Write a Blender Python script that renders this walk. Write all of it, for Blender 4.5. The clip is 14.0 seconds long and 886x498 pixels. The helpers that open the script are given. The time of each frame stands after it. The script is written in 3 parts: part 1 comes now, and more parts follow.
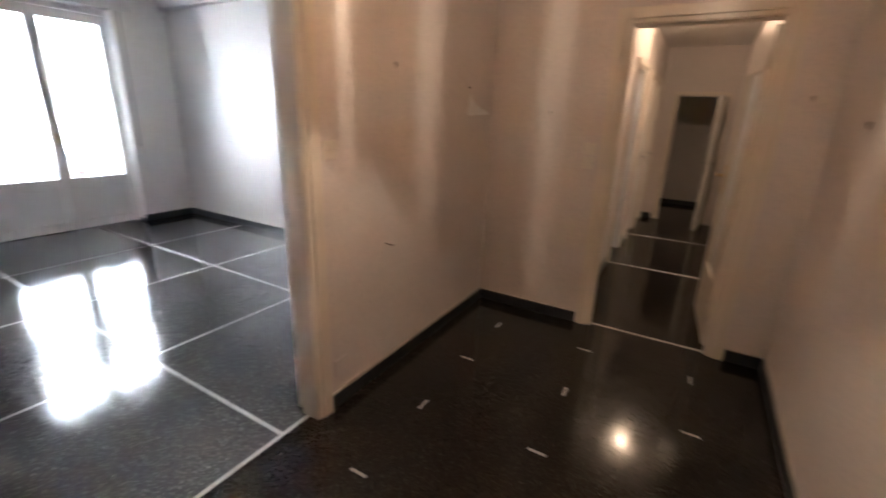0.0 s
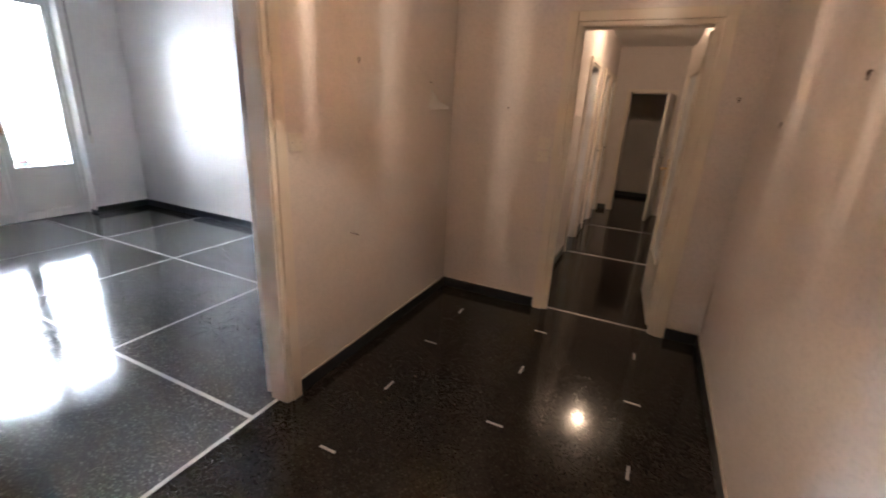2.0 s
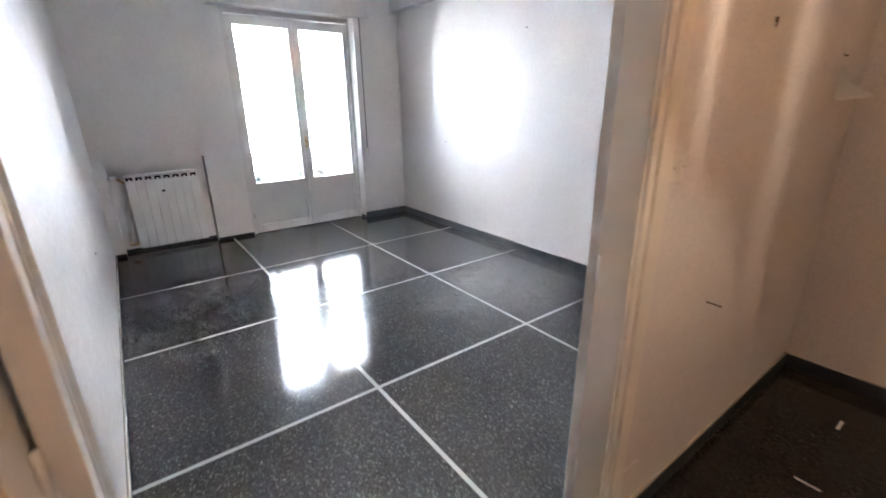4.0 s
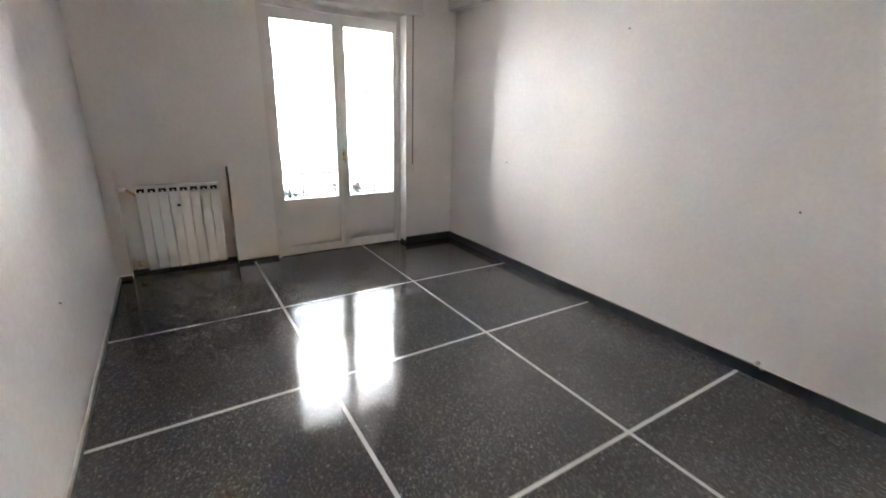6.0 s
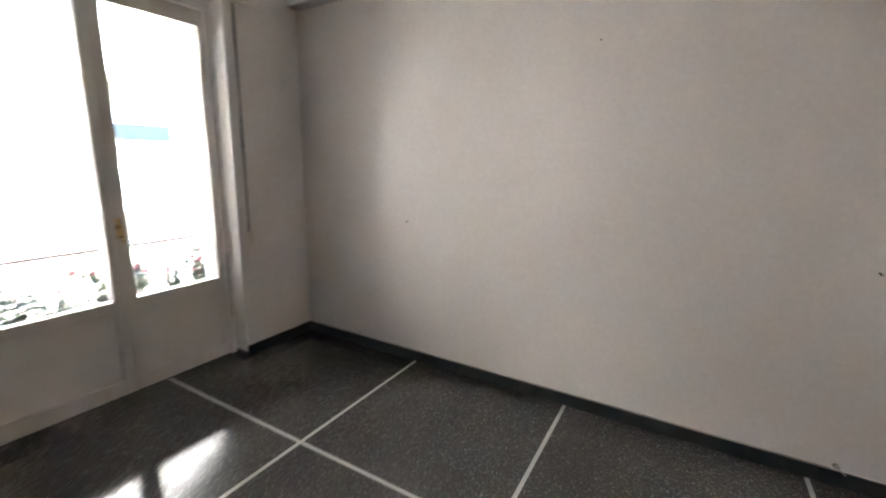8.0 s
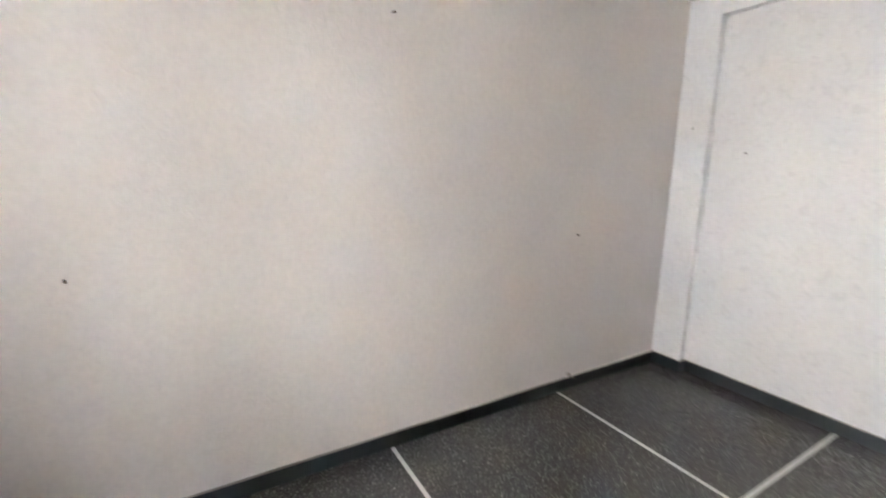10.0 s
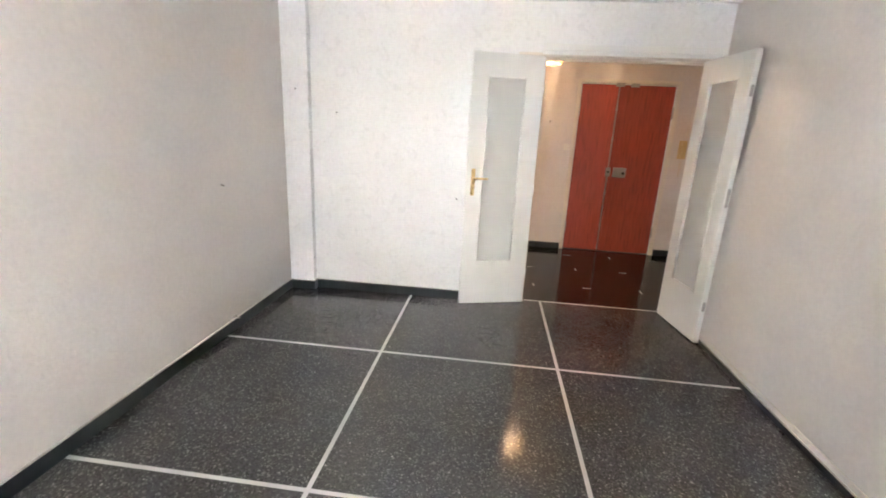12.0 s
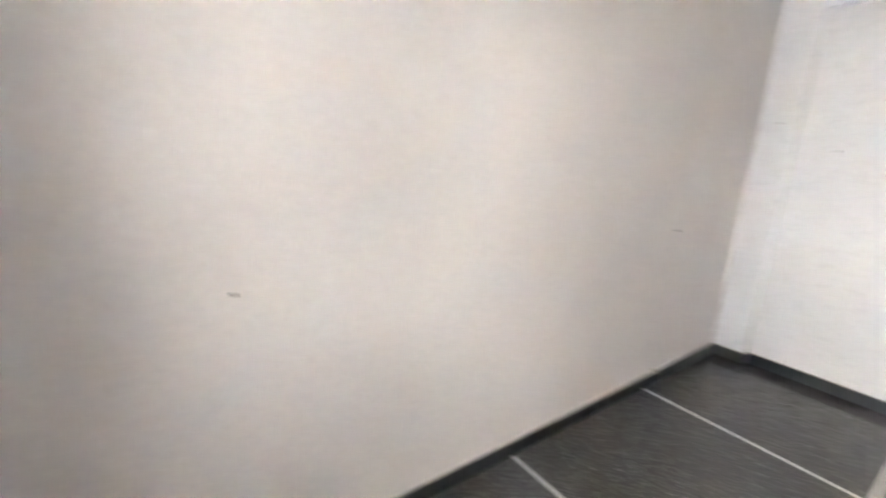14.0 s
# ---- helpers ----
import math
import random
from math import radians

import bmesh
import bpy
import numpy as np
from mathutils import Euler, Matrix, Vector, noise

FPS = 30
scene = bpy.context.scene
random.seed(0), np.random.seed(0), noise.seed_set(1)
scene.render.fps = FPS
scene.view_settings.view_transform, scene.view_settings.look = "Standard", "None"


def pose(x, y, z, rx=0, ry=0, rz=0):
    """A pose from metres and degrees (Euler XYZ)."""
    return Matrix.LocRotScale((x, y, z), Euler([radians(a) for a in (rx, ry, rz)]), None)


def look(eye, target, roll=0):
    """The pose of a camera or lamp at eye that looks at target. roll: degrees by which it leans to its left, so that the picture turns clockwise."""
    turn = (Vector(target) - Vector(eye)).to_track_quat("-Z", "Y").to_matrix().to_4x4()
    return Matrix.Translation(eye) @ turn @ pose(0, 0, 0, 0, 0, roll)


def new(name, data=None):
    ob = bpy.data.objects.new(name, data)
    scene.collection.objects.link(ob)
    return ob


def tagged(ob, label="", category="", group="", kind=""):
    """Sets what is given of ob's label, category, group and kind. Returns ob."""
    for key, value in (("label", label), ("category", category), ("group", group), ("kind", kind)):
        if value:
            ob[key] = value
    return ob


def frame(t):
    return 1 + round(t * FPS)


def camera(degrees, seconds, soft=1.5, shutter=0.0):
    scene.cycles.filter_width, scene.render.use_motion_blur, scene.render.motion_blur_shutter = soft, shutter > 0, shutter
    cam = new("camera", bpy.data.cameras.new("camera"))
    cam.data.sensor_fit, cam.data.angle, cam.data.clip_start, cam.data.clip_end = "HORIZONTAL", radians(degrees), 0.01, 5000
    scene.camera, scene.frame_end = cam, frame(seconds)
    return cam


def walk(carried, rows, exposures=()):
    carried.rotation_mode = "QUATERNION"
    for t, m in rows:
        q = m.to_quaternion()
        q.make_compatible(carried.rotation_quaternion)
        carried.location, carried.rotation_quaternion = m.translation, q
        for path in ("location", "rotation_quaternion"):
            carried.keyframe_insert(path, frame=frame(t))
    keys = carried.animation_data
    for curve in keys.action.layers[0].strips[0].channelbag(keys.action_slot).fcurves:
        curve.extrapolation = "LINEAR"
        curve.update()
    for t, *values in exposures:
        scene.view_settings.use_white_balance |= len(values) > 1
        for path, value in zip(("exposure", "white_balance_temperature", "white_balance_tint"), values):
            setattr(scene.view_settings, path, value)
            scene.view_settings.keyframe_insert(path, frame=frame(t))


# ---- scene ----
cam = camera(91.9, 14.0, soft=1.8, shutter=0.5)
PATH = [
    (0, (-2.221, -1.475, 1.457), (-0.569, -0.523, 0.853), 2.1),
    (0.5, (-2.27, -1.587, 1.452), (-0.445, -1.035, 0.849), 2.3),
    (1, (-2.279, -1.624, 1.48), (-0.427, -1.111, 0.926), 2.3),
    (1.5, (-2.302, -1.575, 1.444), (-0.551, -0.904, 0.747), 3.0),
    (2, (-2.32, -1.547, 1.474), (-0.601, -0.742, 0.843), 3.1),
    (2.5, (-2.288, -1.406, 1.435), (-0.785, -0.275, 0.757), 1.2),
    (3, (-2.126, -1.172, 1.446), (-0.854, 0.214, 0.767), -0.4),
    (3.5, (-2.085, -0.949, 1.432), (-1.057, 0.622, 0.746), -0.3),
    (4, (-2.030, -0.655, 1.458), (-0.908, 0.871, 0.814), -0.8),
    (6.5, (-1.611, 0.528, 1.499), (-0.601, 2.148, 0.903), 1.8),
    (7, (-1.453, 0.992, 1.462), (-0.244, 2.5, 0.949), 2.4),
    (7.5, (-1.412, 1.354, 1.46), (-0.011, 2.707, 1.004), 3.4),
    (7.7, (-1.401, 1.533, 1.478), (0.122, 2.75, 1.035), 2.4),
    (10, (-0.758, 3.103, 1.433), (0.939, 2.113, 1.059), 0.9),
    (10.5, (-0.619, 3.383, 1.422), (0.686, 1.952, 0.923), 2.0),
    (11, (-0.595, 3.468, 1.467), (0.165, 1.657, 1.09), 0.2),
    (11.5, (-0.628, 3.597, 1.456), (-0.301, 1.671, 1.025), 3.3),
    (12, (-0.652, 3.67, 1.434), (-0.447, 1.751, 0.908), 2.8),
    (12.5, (-0.645, 3.571, 1.435), (-0.558, 1.642, 0.915), 1.7),
    (13, (-0.541, 3.497, 1.413), (-0.158, 1.619, 0.843), 1.4),
    (13.5, (-0.364, 3.505, 1.446), (0.594, 1.819, 0.955), 3.5),
    (14, (-0.142, 3.696, 1.467), (1.428, 2.55, 0.993), 3.0),
]
EXPOSURES = [(0.0, 5.8, 5450, 10), (0.5, 5.75, 5300, 10), (1.0, 5.98, 5100, 10), (2.0, 5.88, 5350, 10), (4.2, 6.0, 5450, 10), (6.5, 5.35, 6200, 10), (7.0, 5.22, 6300, 10), (7.5, 4.95, 6500, 10), (7.7, 4.85, 6500, 10), (10.0, 5.4, 6300, 10), (11.0, 5.32, 6350, 10), (11.6, 5.6, 6350, 10), (12.5, 5.73, 6350, 10), (14.0, 5.62, 6300, 10)]
walk(cam, [(t, look(eye, target, roll)) for t, eye, target, roll in PATH], EXPOSURES)

# ---- daylight ----
SUN_ELEVATION, SUN_AZIMUTH = radians(50), radians(200)
world = bpy.data.worlds.new("sky")
scene.world = world
world.use_nodes = True
wn = world.node_tree.nodes
sky = wn.new("ShaderNodeTexSky")
sky.sky_type, sky.sun_disc = "NISHITA", False
sky.sun_elevation, sky.sun_rotation = SUN_ELEVATION, SUN_AZIMUTH
wn["Background"].inputs["Strength"].default_value = 0.15
world.node_tree.links.new(sky.outputs["Color"], wn["Background"].inputs["Color"])
sun = new("sun", bpy.data.lights.new("sun", "SUN"))
sun.data.energy, sun.data.angle, sun.data.color = 5.0, radians(0.5), (1.0, 0.95, 0.88)
sun.matrix_world = look((-2, -9, 14), (0, 0, 0))


# ---- materials ----
class Nodes:
    """A small helper round one node material."""

    def __init__(self, name, colour, rough=0.5, metal=0.0):
        self.mat = bpy.data.materials.new(name)
        self.mat.use_nodes = True
        self.tree = self.mat.node_tree
        self.bsdf = self.tree.nodes["Principled BSDF"]
        self.set("Base Color", (*colour, 1))
        self.set("Roughness", rough)
        self.set("Metallic", metal)
        self.coord = self.tree.nodes.new("ShaderNodeTexCoord").outputs["Object"]

    def set(self, key, value):
        self.bsdf.inputs[key].default_value = value

    def node(self, kind, **values):
        n = self.tree.nodes.new(kind)
        for key, value in values.items():
            n.inputs[key.replace("_", " ")].default_value = value
        return n

    def link(self, a, b):
        self.tree.links.new(a, b)

    def noise(self, scale, detail=3.0, rough=0.5, stretch=(1, 1, 1)):
        n = self.node("ShaderNodeTexNoise", Scale=scale, Detail=detail, Roughness=rough)
        m = self.node("ShaderNodeMapping")
        m.inputs["Scale"].default_value = stretch
        self.link(self.coord, m.inputs["Vector"])
        self.link(m.outputs["Vector"], n.inputs["Vector"])
        return n.outputs["Fac"]

    def ramp(self, fac, *stops):
        r = self.tree.nodes.new("ShaderNodeValToRGB")
        while len(r.color_ramp.elements) < len(stops):
            r.color_ramp.elements.new(0.5)
        for e, (at, colour) in zip(r.color_ramp.elements, stops):
            e.position = at
            e.color = (*colour, 1) if len(colour) == 3 else colour
        self.link(fac, r.inputs["Fac"])
        return r.outputs["Color"]

    def mix(self, fac, a, b, blend="MIX"):
        m = self.tree.nodes.new("ShaderNodeMix")
        m.data_type, m.blend_type = "RGBA", blend
        for socket, value in ((m.inputs["Factor"], fac), (m.inputs[6], a), (m.inputs[7], b)):
            if isinstance(value, (int, float)):
                socket.default_value = value
            elif isinstance(value, tuple):
                socket.default_value = (*value, 1)
            else:
                self.link(value, socket)
        return m.outputs[2]

    def bump(self, height, strength, distance):
        b = self.node("ShaderNodeBump", Strength=strength, Distance=distance)
        self.link(height, b.inputs["Height"])
        self.link(b.outputs["Normal"], self.bsdf.inputs["Normal"])

    def colour(self, socket):
        self.link(socket, self.bsdf.inputs["Base Color"])

    def rough(self, socket):
        self.link(socket, self.bsdf.inputs["Roughness"])


def grey(v):
    return (v, v, v)


def gloss_span(rough, low=0.85, high=1.2):
    """The least and most roughness of a satin or a polished surface."""
    return (max(0.30, rough * low), max(0.34, rough * high)) if rough > 0.25 else (rough * 0.8, rough * 1.2)


def terrazzo(name, base, tint, specular):
    """Polished chips in three sizes in a dark binder, with clouds and dull patches of wear."""
    k = Nodes(name, base, 0.12)
    k.set("Specular IOR Level", specular)

    def chips(scale, radius, share, under, colour):
        cells = k.node("ShaderNodeTexVoronoi", Scale=scale, Randomness=1.0)
        warp = k.node("ShaderNodeTexNoise", Scale=scale * 1.7, Detail=1.0)
        k.link(k.coord, warp.inputs["Vector"])
        bent = k.tree.nodes.new("ShaderNodeVectorMath")
        bent.operation = "MULTIPLY_ADD"
        k.link(warp.outputs["Color"], bent.inputs[0])
        bent.inputs[1].default_value = (0.5 / scale,) * 3
        k.link(k.coord, bent.inputs[2])
        k.link(bent.outputs[0], cells.inputs["Vector"])
        sep = k.tree.nodes.new("ShaderNodeSeparateColor")
        k.link(cells.outputs["Color"], sep.inputs["Color"])
        near = k.ramp(cells.outputs["Distance"], (radius * 0.8, grey(1)), (radius, grey(0)))
        pick = k.ramp(sep.outputs["Green"], (1 - share, grey(0)), (1 - share * 0.4, grey(1)))
        return k.mix(k.mix(1.0, near, pick, "MULTIPLY"), under, colour)

    fine = k.node("ShaderNodeTexVoronoi", Scale=150.0, Randomness=1.0)
    k.link(k.coord, fine.inputs["Vector"])
    sep = k.tree.nodes.new("ShaderNodeSeparateColor")
    k.link(fine.outputs["Color"], sep.inputs["Color"])
    col = k.ramp(sep.outputs["Red"], (0.0, tuple(c * 0.65 for c in base)), (0.45, base), (0.85, tuple(c * 1.22 for c in base)), (0.99, tuple(0.5 * (c + d) for c, d in zip(base, tint))))
    col = chips(75.0, 0.34, 0.07, col, tuple(0.55 * c + 0.45 * d for c, d in zip(base, tint)))
    col = chips(40.0, 0.22, 0.075, col, tint)
    cloud = k.ramp(k.noise(1.7, 4), (0.3, grey(0.82)), (0.7, grey(1.12)))
    k.colour(k.mix(1.0, col, cloud, "MULTIPLY"))
    k.rough(k.ramp(k.noise(3.0, 5, 0.6), (0.3, grey(0.08)), (0.75, grey(0.16))))
    k.bump(k.noise(7.0, 1), 0.02, 0.002)
    return k.mat


def wallpaper(name, base, rough, relief, flecks=0.0, swirl=0.0, specular=0.5):
    k = Nodes(name, base, rough)
    k.set("Specular IOR Level", specular)
    large = k.ramp(k.noise(1.3, 4), (0.25, tuple(c * 0.93 for c in base)), (0.75, tuple(min(0.9, c * 1.05) for c in base)))
    fine = k.ramp(k.noise(38.0, 4, 0.6), (0.3, grey(0.955)), (0.7, grey(1.03)))
    col = k.mix(1.0, large, fine, "MULTIPLY")
    if flecks:
        spots = k.ramp(k.noise(170.0, 2, 0.5, (1, 1, 0.6)), (0.53, grey(0)), (0.61, grey(1)))
        col = k.mix(k.mix(1.0, spots, grey(flecks), "MULTIPLY"), col, tuple(c * 0.58 for c in base))
    k.colour(col)
    h = k.noise(90.0, 4, 0.6)
    if swirl:
        wave = k.node("ShaderNodeTexNoise", Scale=19.0 if swirl < 0.75 else 13.0, Detail=3.0, Distortion=1.6)
        k.link(k.coord, wave.inputs["Vector"])
        h = k.mix(swirl, h, wave.outputs["Fac"])
    k.bump(h, relief, 0.016 if swirl else 0.004)
    if swirl:
        k.rough(k.ramp(wave.outputs["Fac"], (0.38, grey(rough * 0.75)), (0.62, grey(rough * 1.4))))
    else:
        k.rough(k.ramp(k.noise(14.0, 3), (0.3, grey(gloss_span(rough)[0])), (0.7, grey(min(1, gloss_span(rough)[1])))))
    return k.mat


def paint(name, base, rough=0.35, wear=0.06, relief=0.08):
    k = Nodes(name, base, rough)
    a = k.ramp(k.noise(3.0, 5, 0.6), (0.3, tuple(c * (1 - wear) for c in base)), (0.7, base))
    marks = k.ramp(k.noise(24.0, 6, 0.7, (1, 1, 0.4)), (0.64, grey(1)), (0.76, grey(1 - 2 * wear)))
    k.colour(k.mix(1.0, a, marks, "MULTIPLY"))
    low, high = gloss_span(rough)
    k.rough(k.ramp(k.noise(9.0, 4), (0.3, grey(low)), (0.7, grey(high))))
    k.bump(k.noise(60.0, 3, 0.5, (1, 1, 0.3)), relief, 0.002)
    return k.mat


def metal(name, base, rough):
    k = Nodes(name, base, rough, 1.0)
    k.rough(k.ramp(k.noise(40.0, 4), (0.3, grey(rough * 0.7)), (0.7, grey(rough * 1.4))))
    return k.mat


def veneer(name, base):
    k = Nodes(name, base, 0.3)
    grain = k.noise(9.0, 6, 0.65, (5, 5, 0.45))
    k.colour(k.ramp(grain, (0.25, tuple(c * 0.62 for c in base)), (0.5, base), (0.8, tuple(c * 1.3 for c in base))))
    k.rough(k.ramp(k.noise(30.0, 4), (0.3, grey(0.32)), (0.7, grey(0.40))))
    k.bump(grain, 0.06, 0.002)
    return k.mat


def clear_glass(name, tint=0.96):
    mat = bpy.data.materials.new(name)
    mat.use_nodes = True
    t = mat.node_tree
    t.nodes.remove(t.nodes["Principled BSDF"])
    see, gloss, mixer, fres = (t.nodes.new(n) for n in ("ShaderNodeBsdfTransparent", "ShaderNodeBsdfGlossy", "ShaderNodeMixShader", "ShaderNodeFresnel"))
    see.inputs["Color"].default_value = (tint, tint, tint, 1)
    gloss.inputs["Roughness"].default_value = 0.02
    fres.inputs["IOR"].default_value = 1.45
    t.links.new(fres.outputs[0], mixer.inputs[0])
    t.links.new(see.outputs[0], mixer.inputs[1])
    t.links.new(gloss.outputs[0], mixer.inputs[2])
    t.links.new(mixer.outputs[0], t.nodes["Material Output"].inputs["Surface"])
    return mat


def frosted_glass(name):
    k = Nodes(name, (0.93, 0.925, 0.90), 0.25)
    k.set("Transmission Weight", 0.55)
    k.set("IOR", 1.4)
    bands = k.noise(5.0, 2, 0.5, (0.15, 0.15, 1.6))
    k.rough(k.ramp(bands, (0.3, grey(0.30)), (0.7, grey(0.42))))
    k.bump(k.mix(0.35, bands, k.noise(140.0, 2)), 0.05, 0.01)
    return k.mat


def glow(name, colour, strength):
    k = Nodes(name, (1, 1, 1), 0.4)
    k.set("Emission Color", (*colour, 1))
    k.set("Emission Strength", strength)
    return k.mat


def petal_glass(name):
    k = Nodes(name, (0.82, 0.74, 0.62), 0.35)
    t = k.tree
    lucent, mixer = t.nodes.new("ShaderNodeBsdfTranslucent"), t.nodes.new("ShaderNodeMixShader")
    lucent.inputs["Color"].default_value = (0.75, 0.62, 0.46, 1)
    mixer.inputs[0].default_value = 0.55
    see, outer = t.nodes.new("ShaderNodeBsdfTransparent"), t.nodes.new("ShaderNodeMixShader")
    see.inputs["Color"].default_value = (0.95, 0.88, 0.8, 1)
    outer.inputs[0].default_value = 0.36
    t.links.new(k.bsdf.outputs[0], mixer.inputs[1])
    t.links.new(lucent.outputs[0], mixer.inputs[2])
    t.links.new(mixer.outputs[0], outer.inputs[1])
    t.links.new(see.outputs[0], outer.inputs[2])
    t.links.new(outer.outputs[0], t.nodes["Material Output"].inputs["Surface"])
    return k.mat


ROOM_FLOOR = terrazzo("dark terrazzo", (0.058, 0.0555, 0.053), (0.26, 0.25, 0.235), 0.5)
HALL_FLOOR = terrazzo("brown-black terrazzo", (0.0175, 0.0150, 0.0125), (0.062, 0.056, 0.046), 0.30)
STRIP = paint("white marble strip", (0.52, 0.50, 0.475), 0.2, 0.2, 0.03)
SCREED = paint("dark cement bed", grey(0.03), 0.8)
SLATE = paint("black slate skirting", (0.024, 0.028, 0.031), 0.3, 0.06)
DUST = paint("dusty mortar", (0.42, 0.38, 0.33), 0.9, 0.25)
HALL_PAPER = wallpaper("flecked hall wallpaper", (0.72, 0.655, 0.61), 0.62, 0.30, 0.27)
ROOM_PAPER = wallpaper("pale room wallpaper", (0.71, 0.662, 0.625), 0.42, 0.22, 0.0, 0.7, 0.45)
SOUTH_PAPER = wallpaper("white embossed wallpaper", (0.80, 0.785, 0.78), 0.36, 0.20, 0.0, 0.8, 0.5)
NORTH_PAINT = wallpaper("window wall paint", (0.80, 0.755, 0.71), 0.6, 0.15)
CEILING = wallpaper("ceiling paint", (0.84, 0.82, 0.79), 0.75, 0.12)
CREAM = paint("cream gloss paint", (0.74, 0.67, 0.57), 0.3, 0.035, 0.03)
WHITE = paint("white gloss paint", (0.80, 0.785, 0.75), 0.3, 0.05)
WINDOW_PAINT = paint("old white window paint", (0.74, 0.70, 0.65), 0.4, 0.10)
RADIATOR = paint("radiator enamel", (0.80, 0.79, 0.76), 0.28, 0.03, 0.03)
MAHOGANY = veneer("red mahogany veneer", (0.33, 0.052, 0.026))
BRASS = metal("brass", (0.72, 0.53, 0.26), 0.28)
STEEL = metal("dull steel", (0.46, 0.44, 0.41), 0.42)
RUST = paint("rusty iron", (0.10, 0.055, 0.035), 0.7, 0.4)
PLASTIC = paint("ivory plastic", (0.74, 0.69, 0.60), 0.32, 0.04, 0.02)
YELLOWED = paint("yellowed plastic", (0.62, 0.44, 0.20), 0.38, 0.08, 0.02)
# near black: painted shade in slots and keyhole, also knob, plugs and display
DARK = paint("near black", grey(0.02), 0.8)
PANE = clear_glass("window glass")
FROST = frosted_glass("ribbed obscure glass")
BULB = glow("bulb", (1.0, 0.69, 0.43), 245.0)
CORRIDOR_BULB = glow("corridor globe", (1.0, 0.64, 0.36), 3.4)
PETAL = petal_glass("amber petal glass")
FACADE = paint("sunlit white render", (0.82, 0.80, 0.76), 0.85, 0.08)
AWNING = paint("teal canvas", (0.002, 0.012, 0.015), 0.8, 0.1)
RAILING = paint("ochre railing paint", (0.07, 0.026, 0.017), 0.5, 0.2)
CONCRETE = paint("balcony concrete", (0.50, 0.48, 0.45), 0.9, 0.2)
LEAF = paint("balcony leaves", (0.03, 0.045, 0.02), 0.6, 0.3)
BLOSSOM = paint("pink blossom", (0.20, 0.03, 0.04), 0.6, 0.2)
ASPHALT = paint("asphalt", grey(0.05), 0.9, 0.2)


# ---- building helpers ----
def box(bm, x0, x1, y0, y1, z0, z1, bevel=0.0):
    """Add one box to bm, with softened edges if bevel is given."""
    m = Matrix.LocRotScale(((x0 + x1) / 2, (y0 + y1) / 2, (z0 + z1) / 2), None, (abs(x1 - x0), abs(y1 - y0), abs(z1 - z0)))
    made = bmesh.ops.create_cube(bm, size=1, matrix=m)["verts"]
    if bevel:
        edges = list({e for v in made for e in v.link_edges})
        bmesh.ops.bevel(bm, geom=edges, offset=bevel, segments=2, affect="EDGES", profile=0.6)
    return bm


def boxed(*sizes, bevel=0.0):
    bm = bmesh.new()
    for s in sizes:
        box(bm, *s, bevel=bevel)
    return bm


def rod(bm, a, b, r, r2=None, segments=10):
    """Add a round bar from a to b."""
    a, b = Vector(a), Vector(b)
    m = Matrix.Translation((a + b) / 2) @ (b - a).to_track_quat("Z", "Y").to_matrix().to_4x4()
    bmesh.ops.create_cone(bm, cap_ends=True, segments=segments, radius1=r, radius2=r if r2 is None else r2, depth=(b - a).length, matrix=m)
    return bm


def ball(bm, at, r, squash=(1, 1, 1), detail=2):
    bmesh.ops.create_icosphere(bm, subdivisions=detail, radius=r, matrix=Matrix.LocRotScale(at, None, squash))
    return bm


def mesh_of(name, bm, materials, smooth=False):
    me = bpy.data.meshes.new(name)
    bm.to_mesh(me)
    bm.free()
    for m in materials if isinstance(materials, (list, tuple)) else [materials]:
        me.materials.append(m)
    if smooth:
        for p in me.polygons:
            p.use_smooth = True
    return me


def part(name, bm, material, parent, label="", smooth=False):
    ob = new(name, mesh_of(name, bm, material, smooth))
    ob.parent = parent
    return tagged(ob, label)


def thing(name, label, category, at=(0, 0, 0), turn=0, group="", kind=""):
    ob = new(name)
    ob.empty_display_size = 0.1
    ob.matrix_basis = pose(*at, 0, 0, turn)
    return tagged(ob, label, category, group, kind)


def solid(name, bm, material, label, category, group="", kind="", smooth=False):
    return tagged(new(name, mesh_of(name, bm, material, smooth)), label, category, group, kind)


def cut_wall(along, u0, u1, v0, v1, z0, z1, openings=()):
    """A wall along x or y with rectangular openings (u0, u1, z0, z1) that go through it."""
    us = sorted({u0, u1, *[o[0] for o in openings], *[o[1] for o in openings]})
    zs = sorted({z0, z1, *[o[2] for o in openings], *[o[3] for o in openings]})
    bm = bmesh.new()
    for a, b in zip(us, us[1:]):
        for c, d in zip(zs, zs[1:]):
            if any(o[0] <= a and b <= o[1] and o[2] <= c and d <= o[3] for o in openings):
                continue
            if along == "x":
                box(bm, a, b, v0, v1, c, d)
            else:
                box(bm, v0, v1, a, b, c, d)
    return bm


def wall(name, bm, materials, sided=None, label="", **kw):
    """A wall of the setting. sided: (axis, sign) of the face normals that take the second material."""
    if sided:
        axis, sign = sided
        bm.normal_update()
        for f in bm.faces:
            if f.normal[axis] * sign > 0.5:
                f.material_index = 1
    ob = new(name, mesh_of(name, bm, materials))
    return tagged(ob, label, "wall", kind="structure")


CEIL = 2.85

# ---- walls ----
# wall between the hall and the room, with the double doorway
def both(*bms):
    """Join several bmeshes into the first."""
    for other in bms[1:]:
        me = bpy.data.meshes.new("joined")
        other.to_mesh(me)
        bms[0].from_mesh(me)
        other.free()
        bpy.data.meshes.remove(me)
    return bms[0]


